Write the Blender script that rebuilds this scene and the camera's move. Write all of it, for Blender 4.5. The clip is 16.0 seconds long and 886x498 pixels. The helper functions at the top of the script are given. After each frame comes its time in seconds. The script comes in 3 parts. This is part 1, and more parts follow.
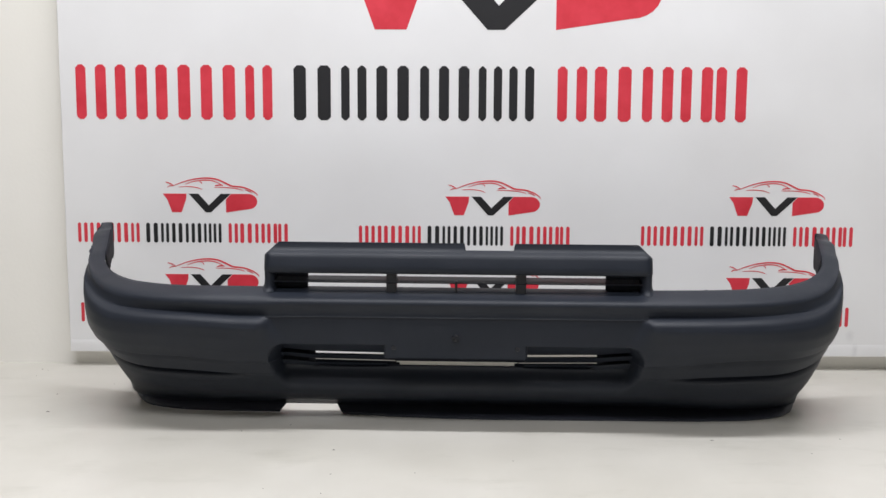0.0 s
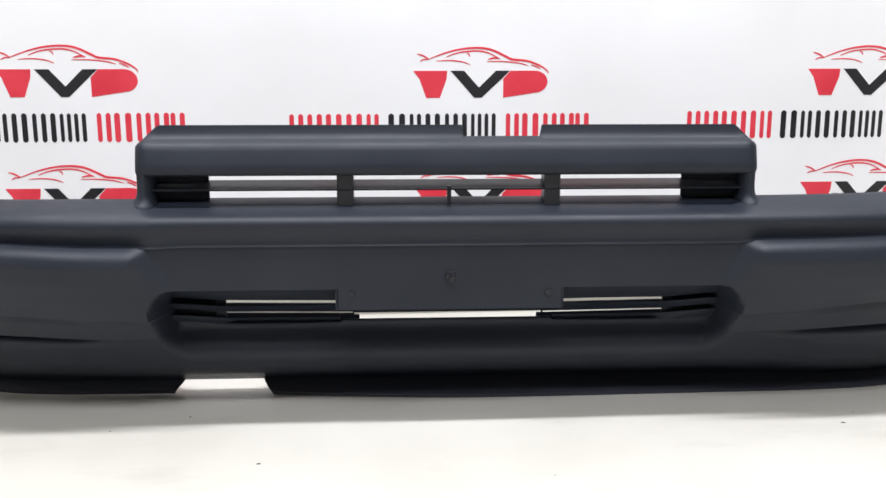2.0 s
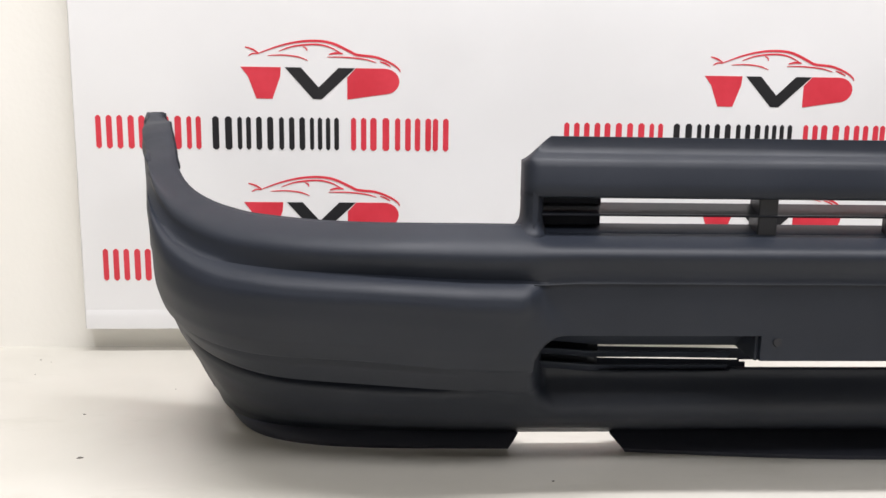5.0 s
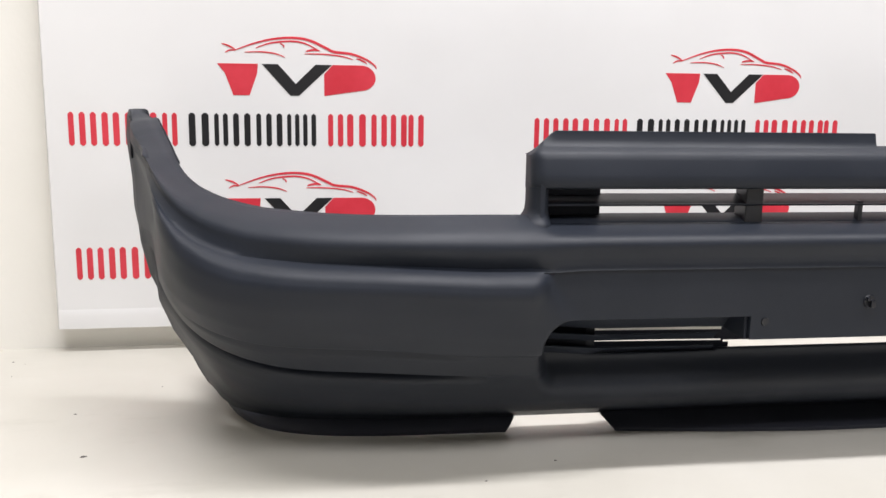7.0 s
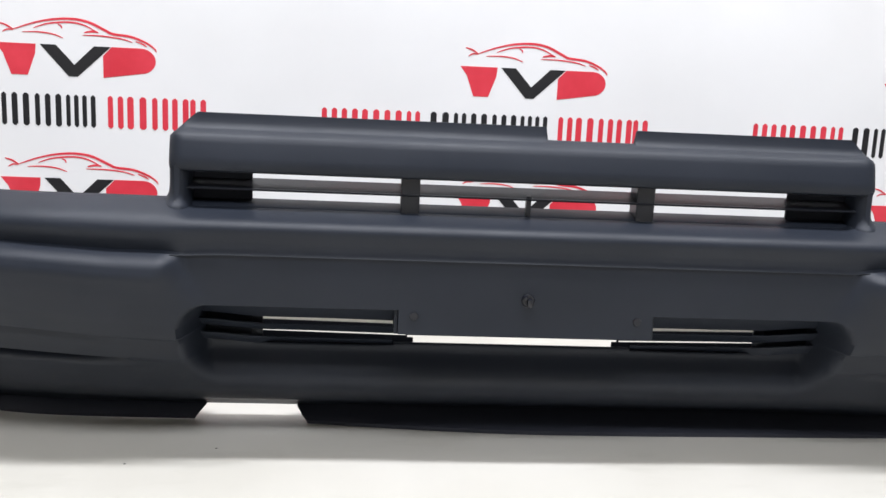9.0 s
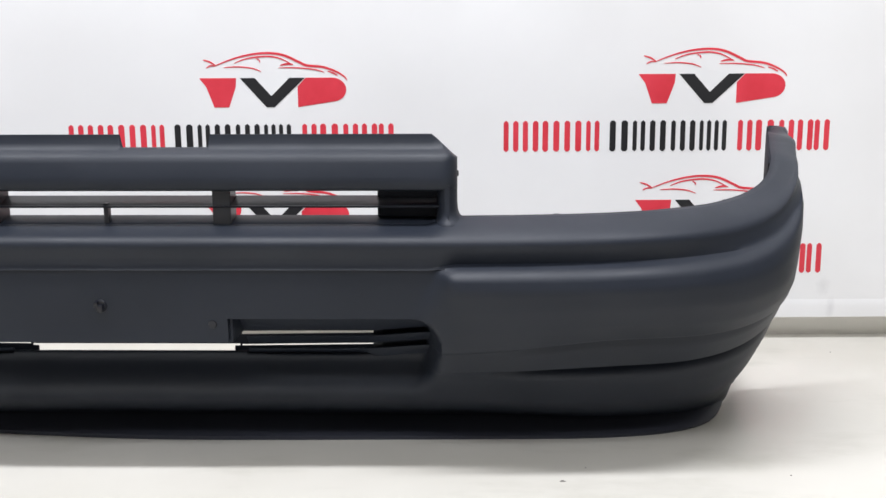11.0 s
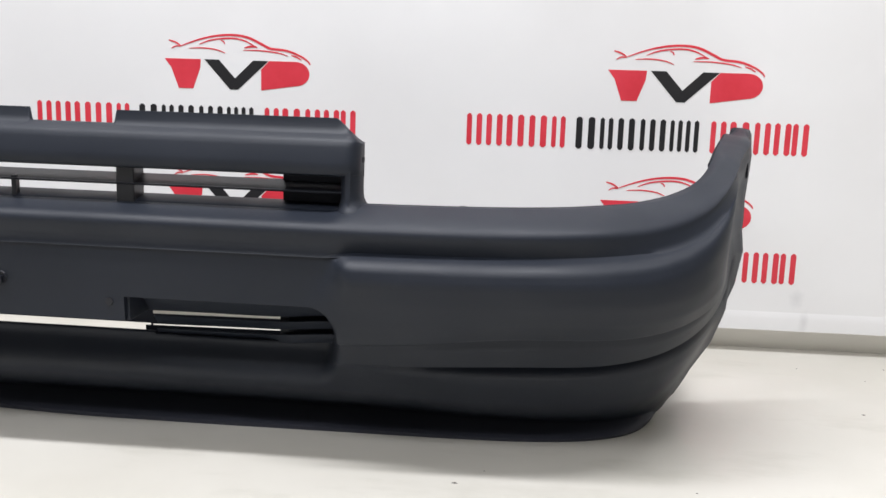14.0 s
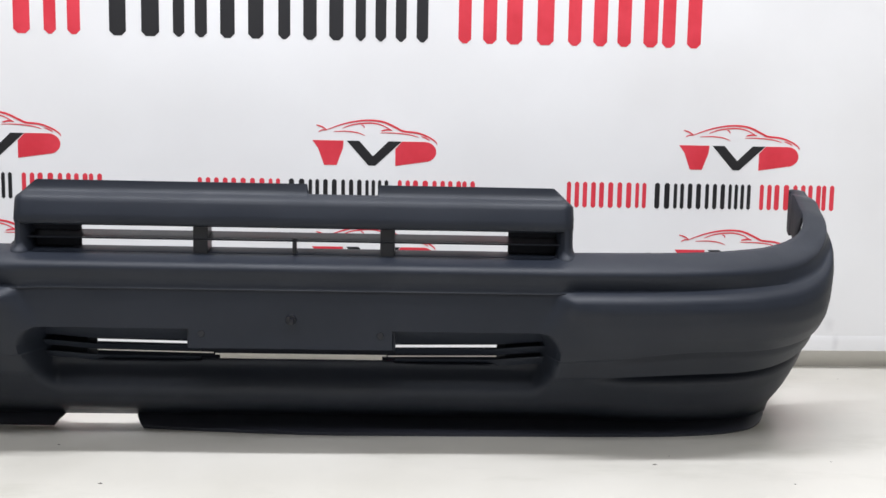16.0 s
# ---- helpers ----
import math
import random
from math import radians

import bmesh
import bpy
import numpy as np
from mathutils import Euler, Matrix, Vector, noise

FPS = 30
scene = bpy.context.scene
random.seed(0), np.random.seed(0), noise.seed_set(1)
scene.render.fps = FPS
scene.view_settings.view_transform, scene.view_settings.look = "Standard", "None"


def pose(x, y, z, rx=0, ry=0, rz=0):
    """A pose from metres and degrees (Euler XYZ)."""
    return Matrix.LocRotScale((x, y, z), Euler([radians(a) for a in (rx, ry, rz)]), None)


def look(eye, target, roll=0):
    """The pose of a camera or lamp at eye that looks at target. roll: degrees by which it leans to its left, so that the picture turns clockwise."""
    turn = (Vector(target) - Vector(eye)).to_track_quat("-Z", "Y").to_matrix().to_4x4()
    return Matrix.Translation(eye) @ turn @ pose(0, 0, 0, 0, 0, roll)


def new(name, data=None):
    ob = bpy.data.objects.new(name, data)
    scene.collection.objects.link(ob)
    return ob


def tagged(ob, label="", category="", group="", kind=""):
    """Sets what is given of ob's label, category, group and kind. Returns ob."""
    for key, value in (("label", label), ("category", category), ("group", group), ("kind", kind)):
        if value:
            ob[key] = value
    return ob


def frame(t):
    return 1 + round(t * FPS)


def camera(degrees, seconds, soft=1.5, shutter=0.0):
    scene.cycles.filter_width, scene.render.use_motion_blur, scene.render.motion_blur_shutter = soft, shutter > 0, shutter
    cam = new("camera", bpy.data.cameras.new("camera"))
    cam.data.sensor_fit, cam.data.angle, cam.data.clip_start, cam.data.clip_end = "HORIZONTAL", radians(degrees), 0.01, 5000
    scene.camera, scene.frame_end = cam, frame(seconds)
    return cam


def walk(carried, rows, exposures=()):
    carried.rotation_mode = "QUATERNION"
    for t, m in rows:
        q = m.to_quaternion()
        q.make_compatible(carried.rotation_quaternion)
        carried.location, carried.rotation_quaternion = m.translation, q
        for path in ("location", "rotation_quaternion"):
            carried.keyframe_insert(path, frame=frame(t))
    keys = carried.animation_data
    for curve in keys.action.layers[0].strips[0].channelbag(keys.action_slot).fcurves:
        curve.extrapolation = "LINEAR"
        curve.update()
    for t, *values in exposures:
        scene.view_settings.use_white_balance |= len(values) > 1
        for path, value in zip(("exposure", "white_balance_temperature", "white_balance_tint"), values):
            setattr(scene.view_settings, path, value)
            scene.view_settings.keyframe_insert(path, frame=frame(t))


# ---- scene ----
cam = camera(51.5, 16.0)
PATH = [
    (0, (-0.013, 0.105, 0.54), (-0.027, 2.093, 0.317), 0.3),
    (0.5, (-0.002, 0.255, 0.51), (0.028, 2.24, 0.266), 0.6),
    (1, (-0.067, 0.464, 0.486), (0.081, 2.443, 0.238), 0.4),
    (1.2, (-0.074, 0.515, 0.476), (0.074, 2.491, 0.196), 0.1),
    (1.5, (-0.088, 0.591, 0.451), (0.048, 2.563, 0.143), -0.2),
    (2, (-0.08, 0.743, 0.42), (0.053, 2.702, 0.039), -0.1),
    (2.5, (-0.079, 0.854, 0.415), (0.005, 2.812, 0.015), 0.3),
    (2.7, (-0.097, 0.864, 0.421), (-0.048, 2.822, 0.002), 0.6),
    (3, (-0.162, 0.878, 0.407), (-0.104, 2.837, 0.008), 1.1),
    (3.5, (-0.333, 0.888, 0.423), (-0.17, 2.849, 0.065), 0.2),
    (4, (-0.437, 0.891, 0.419), (-0.253, 2.848, 0.054), 0.7),
    (4.5, (-0.469, 0.95, 0.415), (-0.361, 2.913, 0.046), 0.8),
    (7, (-0.602, 0.929, 0.413), (-0.273, 2.866, 0.039), 0.9),
    (7.5, (-0.478, 0.893, 0.409), (-0.232, 2.848, 0.065), 0.4),
    (8, (-0.359, 0.847, 0.411), (-0.152, 2.807, 0.075), 1.0),
    (8.5, (-0.293, 0.86, 0.399), (-0.07, 2.818, 0.056), 0.9),
    (9, (-0.179, 0.89, 0.406), (0.017, 2.845, 0.033), 2.6),
    (9.2, (-0.140, 0.894, 0.401), (0.068, 2.848, 0.040), 2.3),
    (9.5, (-0.068, 0.909, 0.398), (0.176, 2.853, -0.004), 1.4),
    (10, (0.094, 0.851, 0.408), (0.267, 2.809, 0.041), 0.4),
    (12.5, (0.562, 0.887, 0.395), (0.341, 2.845, 0.051), 1.6),
    (13, (0.588, 0.888, 0.393), (0.322, 2.84, 0.048), 2.0),
    (13.5, (0.575, 0.888, 0.393), (0.338, 2.843, 0.045), 1.8),
    (14, (0.523, 0.896, 0.395), (0.373, 2.858, 0.04), 1.8),
    (14.5, (0.428, 0.908, 0.39), (0.391, 2.878, 0.049), 1.8),
    (15, (0.357, 0.856, 0.387), (0.383, 2.838, 0.121), 1.8),
    (15.5, (0.249, 0.723, 0.398), (0.356, 2.705, 0.152), 0.7),
    (16, (0.139, 0.608, 0.404), (0.232, 2.595, 0.192), 1.0),
]
walk(cam, [(t, look(eye, target, roll)) for t, eye, target, roll in PATH], [(0, 0.50, 6500, 10), (0.5, 0.72, 6500, 10), (1.0, 0.85, 6400, 10), (2.0, 1.14, 6400, 10), (3.0, 1.17, 6450, 10), (4.0, 0.96, 6600, 10), (4.5, 0.99, 6700, 11), (7.0, 1.0, 6700, 11), (8.0, 1.03, 6600, 10), (9.0, 1.13, 6350, 10), (10.0, 1.09, 6350, 10), (13.0, 0.95, 6500, 10), (14.5, 0.93, 6500, 10), (16.0, 0.89, 6350, 10)])

# lights: two ceiling strips, the near one right above the bumper
world = bpy.data.worlds.new("world")
scene.world = world
world.use_nodes = True
world.node_tree.nodes["Background"].inputs[0].default_value = (1.0, 0.93, 0.84, 1)
world.node_tree.nodes["Background"].inputs[1].default_value = 0.05


def strip_light(name, x, y, z, length, width, watts, colour):
    lamp = bpy.data.lights.new(name, "AREA")
    lamp.shape, lamp.size, lamp.size_y = "RECTANGLE", length, width
    lamp.energy, lamp.color = watts, colour
    ob = new(name, lamp)
    ob.matrix_world = pose(x, y, z)
    return ob


strip_light("strip_light", -0.02, 1.50, 2.36, 3.0, 0.14, 40, (0.94, 0.948, 1.0))
strip_light("strip_light", -0.05, 0.25, 2.36, 2.4, 0.60, 27, (0.94, 0.948, 1.0))


# ---- materials ----
def material(name, colour, rough=0.5, metal=0.0, spec=0.5):
    m = bpy.data.materials.new(name)
    m.use_nodes = True
    b = m.node_tree.nodes["Principled BSDF"]
    b.inputs["Base Color"].default_value = (*colour, 1)
    b.inputs["Roughness"].default_value = rough
    b.inputs["Metallic"].default_value = metal
    b.inputs["Specular IOR Level"].default_value = spec
    return m


def vary(m, dark, light, scale, detail=5.0, stretch=(1, 1, 1), low=0.35, high=0.65):
    """Base colour from noise between two colours, in metres of the object's own space."""
    t = m.node_tree
    co, mp, nz, rp = (t.nodes.new(k) for k in ("ShaderNodeTexCoord", "ShaderNodeMapping", "ShaderNodeTexNoise", "ShaderNodeValToRGB"))
    mp.inputs["Scale"].default_value = stretch
    nz.inputs["Scale"].default_value, nz.inputs["Detail"].default_value = scale, detail
    rp.color_ramp.elements[0].position, rp.color_ramp.elements[1].position = low, high
    rp.color_ramp.elements[0].color, rp.color_ramp.elements[1].color = (*dark, 1), (*light, 1)
    t.links.new(co.outputs["Object"], mp.inputs[0])
    t.links.new(mp.outputs[0], nz.inputs["Vector"])
    t.links.new(nz.outputs[0], rp.inputs[0])
    t.links.new(rp.outputs[0], t.nodes["Principled BSDF"].inputs["Base Color"])
    return rp


def relief(m, scale, strength, distance, detail=3.0):
    t = m.node_tree
    co, nz, bp = (t.nodes.new(k) for k in ("ShaderNodeTexCoord", "ShaderNodeTexNoise", "ShaderNodeBump"))
    nz.inputs["Scale"].default_value, nz.inputs["Detail"].default_value = scale, detail
    bp.inputs["Strength"].default_value, bp.inputs["Distance"].default_value = strength, distance
    t.links.new(co.outputs["Object"], nz.inputs["Vector"])
    t.links.new(nz.outputs[0], bp.inputs["Height"])
    before = t.nodes["Principled BSDF"].inputs["Normal"]
    if before.is_linked:
        t.links.new(before.links[0].from_socket, bp.inputs["Normal"])
    t.links.new(bp.outputs[0], before)


def worn(m, low, high, scale):
    """Roughness that wanders between two values."""
    t = m.node_tree
    co, nz, mr = (t.nodes.new(k) for k in ("ShaderNodeTexCoord", "ShaderNodeTexNoise", "ShaderNodeMapRange"))
    nz.inputs["Scale"].default_value, nz.inputs["Detail"].default_value = scale, 4.0
    mr.inputs["From Min"].default_value, mr.inputs["From Max"].default_value = 0.3, 0.7
    mr.inputs["To Min"].default_value, mr.inputs["To Max"].default_value = low, high
    t.links.new(co.outputs["Object"], nz.inputs["Vector"])
    t.links.new(nz.outputs[0], mr.inputs[0])
    t.links.new(mr.outputs[0], t.nodes["Principled BSDF"].inputs["Roughness"])


PLASTIC = material("textured_plastic", (0.0126, 0.0162, 0.0246), 0.50, 0.0, 0.32)
vary(PLASTIC, (0.0112, 0.0147, 0.0226), (0.0140, 0.0177, 0.0266), 9.0)
worn(PLASTIC, 0.44, 0.55, 14.0)
relief(PLASTIC, 900.0, 0.25, 0.0004, 2.0)
PLASTIC_DARK = material("smooth_black_plastic", (0.0085, 0.0095, 0.0140), 0.34, 0.0, 0.45)
relief(PLASTIC_DARK, 700.0, 0.2, 0.0004, 2.0)
LIP = material("dull_black_plastic", (0.0310, 0.0340, 0.0470), 0.55, 0.0, 0.35)
relief(LIP, 700.0, 0.2, 0.0004, 2.0)
# darker, duller plastic: the shade inside recesses is put into its base colour
SHADED_PLASTIC = material("shaded_black_plastic", (0.0085, 0.0100, 0.0150), 0.70, 0.0, 0.20)
relief(SHADED_PLASTIC, 700.0, 0.2, 0.0004, 2.0)
VINYL = material("white_vinyl", (0.80, 0.80, 0.80), 0.42)
vary(VINYL, (0.775, 0.772, 0.77), (0.815, 0.815, 0.815), 3.0)
relief(VINYL, 3.0, 0.35, 0.02, 2.0)
relief(VINYL, 900.0, 0.08, 0.0003, 2.0)


def smudge(m, x, z, wide, high, strength):
    """A faint grey smudge on the sheet, with a ragged edge."""
    t = m.node_tree
    base = t.nodes["Principled BSDF"].inputs["Base Color"]
    co, nz, mp, ln, mr, mx = (t.nodes.new(k) for k in ("ShaderNodeTexCoord", "ShaderNodeTexNoise", "ShaderNodeMapping", "ShaderNodeVectorMath", "ShaderNodeMapRange", "ShaderNodeMixRGB"))
    ad = t.nodes.new("ShaderNodeMath")
    mp.inputs["Location"].default_value = (-x / wide, 0, -z / high)
    mp.inputs["Scale"].default_value = (1 / wide, 0, 1 / high)
    nz.inputs["Scale"].default_value = 90.0
    ln.operation, ad.operation = "LENGTH", "ADD"
    t.links.new(co.outputs["Object"], mp.inputs[0])
    t.links.new(co.outputs["Object"], nz.inputs["Vector"])
    t.links.new(mp.outputs[0], ln.inputs[0])
    t.links.new(ln.outputs["Value"], ad.inputs[0])
    t.links.new(nz.outputs[0], ad.inputs[1])
    mr.inputs["From Min"].default_value, mr.inputs["From Max"].default_value = 0.6, 1.6
    mr.inputs["To Min"].default_value, mr.inputs["To Max"].default_value = strength, 0.0
    t.links.new(ad.outputs[0], mr.inputs[0])
    t.links.new(mr.outputs[0], mx.inputs["Fac"])
    t.links.new(base.links[0].from_socket, mx.inputs["Color1"])
    mx.inputs["Color2"].default_value = (0.30, 0.29, 0.31, 1)
    t.links.new(mx.outputs[0], base)


smudge(VINYL, 0.958, 0.087, 0.012, 0.016, 0.16)
smudge(VINYL, 0.971, 0.051, 0.008, 0.020, 0.20)
RED = material("red_print", (0.66, 0.035, 0.06), 0.45)
vary(RED, (0.62, 0.03, 0.05), (0.70, 0.045, 0.07), 25.0)
BLACK = material("black_print", (0.012, 0.012, 0.014), 0.45)
WALL = material("cream_wall_paint", (0.86, 0.84, 0.78), 0.7)
vary(WALL, (0.84, 0.818, 0.752), (0.875, 0.856, 0.802), 1.7)
relief(WALL, 120.0, 0.12, 0.002)
FLOOR = material("white_floor_paint", (0.582, 0.562, 0.505), 0.38)
vary(FLOOR, (0.542, 0.522, 0.464), (0.611, 0.591, 0.536), 2.6, 6.0)
worn(FLOOR, 0.28, 0.5, 6.0)
relief(FLOOR, 60.0, 0.08, 0.002)


def scuffs(m, scale, strength):
    """Sparse, faint grey scuffs and wiped dirt, drawn out along one way."""
    t = m.node_tree
    base = t.nodes["Principled BSDF"].inputs["Base Color"]
    co, mp, nz, mr, mx = (t.nodes.new(k) for k in ("ShaderNodeTexCoord", "ShaderNodeMapping", "ShaderNodeTexNoise", "ShaderNodeMapRange", "ShaderNodeMixRGB"))
    mp.inputs["Scale"].default_value = (0.6, 1.6, 1.0)
    nz.inputs["Scale"].default_value, nz.inputs["Detail"].default_value, nz.inputs["Roughness"].default_value = scale, 9.0, 0.62
    mr.inputs["From Min"].default_value, mr.inputs["From Max"].default_value = 0.56, 0.74
    mr.inputs["To Min"].default_value, mr.inputs["To Max"].default_value = 0.0, strength
    t.links.new(co.outputs["Object"], mp.inputs[0])
    t.links.new(mp.outputs[0], nz.inputs["Vector"])
    t.links.new(nz.outputs[0], mr.inputs[0])
    t.links.new(mr.outputs[0], mx.inputs["Fac"])
    t.links.new(base.links[0].from_socket, mx.inputs["Color1"])
    mx.inputs["Color2"].default_value = (0.34, 0.33, 0.27, 1)
    t.links.new(mx.outputs[0], base)


scuffs(FLOOR, 7.0, 0.35)
# assumed greys for the unseen walls and ceiling, chosen to weaken bounced light
FAR_WALL = material("low_bounce_grey", (0.40, 0.385, 0.36), 0.75)
vary(FAR_WALL, (0.38, 0.365, 0.34), (0.42, 0.405, 0.38), 1.7)
relief(FAR_WALL, 120.0, 0.12, 0.002)
CEILING = material("ceiling_paint", (0.62, 0.61, 0.59), 0.8)
SPECK = material("dirt", (0.10, 0.09, 0.08), 0.8)


# ---- building helpers ----
def part(name, bm, mat, parent=None, label="", smooth=None):
    bmesh.ops.recalc_face_normals(bm, faces=bm.faces[:])
    me = bpy.data.meshes.new(name)
    bm.to_mesh(me)
    bm.free()
    me.materials.append(mat)
    ob = new(name, me)
    if parent is not None:
        ob.parent = parent
    if label:
        ob["label"] = label
    if smooth:
        for p in me.polygons:
            p.use_smooth = True
        me.set_sharp_from_angle(angle=radians(smooth))
    return ob


def box_into(bm, x0, x1, y0, y1, z0, z1, bevel=0.0):
    r = bmesh.ops.create_cube(bm, size=1.0, matrix=Matrix.LocRotScale(((x0 + x1) / 2, (y0 + y1) / 2, (z0 + z1) / 2), None, (x1 - x0, y1 - y0, z1 - z0)))
    if bevel:
        edges = {e for v in r["verts"] for e in v.link_edges}
        bmesh.ops.bevel(bm, geom=list(edges), offset=bevel, segments=2, profile=0.5, affect="EDGES")
    return bm


def box(x0, x1, y0, y1, z0, z1, bevel=0.0):
    return box_into(bmesh.new(), x0, x1, y0, y1, z0, z1, bevel)


def grid_into(bm, rows, keep=None):
    """Quads between rows of points; keep(i, j) tells which to build."""
    vs = [[bm.verts.new(p) for p in row] for row in rows]
    for i in range(len(rows) - 1):
        for j in range(len(rows[0]) - 1):
            if keep is None or keep(i, j):
                bm.faces.new((vs[i][j], vs[i][j + 1], vs[i + 1][j + 1], vs[i + 1][j]))
    loose = [v for row in vs for v in row if not v.link_faces]
    bmesh.ops.delete(bm, geom=loose, context="VERTS")
    return bm


def smooth(a, b, v):
    k = min(max((v - a) / (b - a), 0.0), 1.0)
    return k * k * (3 - 2 * k)


# ---- the room ----
WALL_Y, BANNER_Y = 2.334, 2.30
X0, X1, Y0, TOP = -3.2, 3.2, -2.6, 2.4
tagged(part("floor", box(X0 - 0.1, X1 + 0.1, Y0 - 0.1, WALL_Y + 0.1, -0.1, 0.0), FLOOR), "white painted floor with faint scuffs and specks", "floor", kind="structure")
tagged(part("wall_north", box(X0 - 0.1, X1 + 0.1, WALL_Y, WALL_Y + 0.1, 0.0, TOP), WALL), "plain cream painted wall behind the banner", "wall", kind="structure")
# unseen sides added to close the room; their grey deepens the shadows
tagged(part("wall_south", box(X0 - 0.1, X1 + 0.1, Y0 - 0.1, Y0, 0.0, TOP), FAR_WALL), "unseen plain wall, grey to cut the bounced light", "wall", kind="structure")
tagged(part("wall_west", box(X0 - 0.1, X0, Y0, WALL_Y, 0.0, TOP), FAR_WALL), "unseen plain wall, grey to cut the bounced light", "wall", kind="structure")
tagged(part("wall_east", box(X1, X1 + 0.1, Y0, WALL_Y, 0.0, TOP), FAR_WALL), "unseen plain wall, grey to cut the bounced light", "wall", kind="structure")
tagged(part("ceiling", box(X0 - 0.1, X1 + 0.1, Y0 - 0.1, WALL_Y + 0.1, TOP, TOP + 0.1), CEILING), "unseen plain ceiling, pale grey to cut the bounced light", "ceiling", kind="structure")

# ---- the banner ----
BAN_L, BAN_R, BAN_B, BAN_T = -0.936, 1.25, 0.0375, 1.75


def wave(x, z):
    return 0.0012 * math.sin(5.3 * x + 2.1 * z) + 0.0010 * noise.noise((x * 2.2, z * 3.1, 0.7))


def banner_sheet():
    """A stretched sheet on a shallow board, a little wavy, with its edges turned back to the wall."""
    bm = bmesh.new()
    nx, nz = 110, 80
    rows = []
    for j in range(nz + 1):
        z = BAN_B + (BAN_T - BAN_B) * j / nz
        row = []
        for i in range(nx + 1):
            x = BAN_L + (BAN_R - BAN_L) * i / nx
            row.append((x, BANNER_Y + wave(x, z), z))
        row = [(BAN_L - 0.003, WALL_Y, z), (BAN_L - 0.003, BANNER_Y + 0.006, z)] + row + [(BAN_R + 0.003, BANNER_Y + 0.006, z), (BAN_R + 0.003, WALL_Y, z)]
        rows.append(row)
    first = [(p[0], WALL_Y, BAN_B) for p in rows[0]]
    last = [(p[0], WALL_Y, BAN_T) for p in rows[-1]]
    grid_into(bm, [first] + rows + [last])
    bmesh.ops.remove_doubles(bm, verts=bm.verts[:], dist=0.0002)
    return bm


banner = tagged(new("banner"), "white vinyl banner printed with red and black marks, on the wall", "banner")
banner.location = (0, 0, BAN_B)
sheet = part("sheet", banner_sheet(), VINYL, None, "white vinyl sheet", smooth=40)
sheet.parent, sheet.matrix_parent_inverse = banner, Matrix.Translation((0, 0, -BAN_B))


hem_rows = []
for dz, dy in ((-0.0005, 0.004), (0.0, -0.0010), (0.008, -0.0013), (0.018, -0.0012), (0.024, -0.0009), (0.030, 0.0002)):
    hem_rows.append([(BAN_L + (BAN_R - BAN_L) * i / 90, BANNER_Y + wave(BAN_L + (BAN_R - BAN_L) * i / 90, BAN_B + dz) + dy, BAN_B + dz) for i in range(91)])
hem = part("hem", grid_into(bmesh.new(), hem_rows), VINYL, None, "doubled welded hem along the foot of the sheet", smooth=50)
hem.parent, hem.matrix_parent_inverse = banner, Matrix.Translation((0, 0, -BAN_B))


def flat(name, shapes, mat, parent=banner):
    """One printed mark: flat polygons of (x, z), a hair proud of the sheet."""
    bm = bmesh.new()
    for shape in shapes:
        vs = [bm.verts.new((x, BANNER_Y + wave(x, z) - 0.0005, z)) for x, z in shape]
        bm.faces.new(vs)
    bmesh.ops.remove_doubles(bm, verts=bm.verts[:], dist=0.00001)
    bmesh.ops.triangulate(bm, faces=bm.faces[:])
    ex = bmesh.ops.extrude_face_region(bm, geom=bm.faces[:])
    bmesh.ops.translate(bm, vec=(0, 0.0012, 0), verts=[g for g in ex["geom"] if isinstance(g, bmesh.types.BMVert)])
    ob = part(name, bm, mat)
    ob.parent, ob.matrix_parent_inverse = parent, Matrix.Translation((0, 0, -BAN_B))
    return ob


WORDS = (
    (RED, ((0, 60), (70, 63), (142, 68), (222, 68), (302, 53))),
    (BLACK, ((387, 73), (472, 50), (534, 64), (614, 16), (645, 60), (716, 46), (770, 49))),
    (RED, ((855, 58), (920, 72), (1005, 60), (1073, 62), (1135, 60))),
)


def word_row(x, z, width, height):
    """The name on the banner as plain upright bars in its colours."""
    k = width / 1195.0
    for mat, rooms in WORDS:
        for at, w in rooms:
            bars = ((0.0, 1.0),) if w < 30 else ((0.04, 0.34), (0.62, 0.94))
            for a, b in bars:
                x0, x1, r = x + k * (at + a * w), x + k * (at + b * w), 0.06 * height
                flat("printed_bar", [[(x0, z + r), (x0, z + height - r), (x0 + r, z + height), (x1 - r, z + height), (x1, z + height - r), (x1, z + r), (x1 - r, z), (x0 + r, z)]], mat)


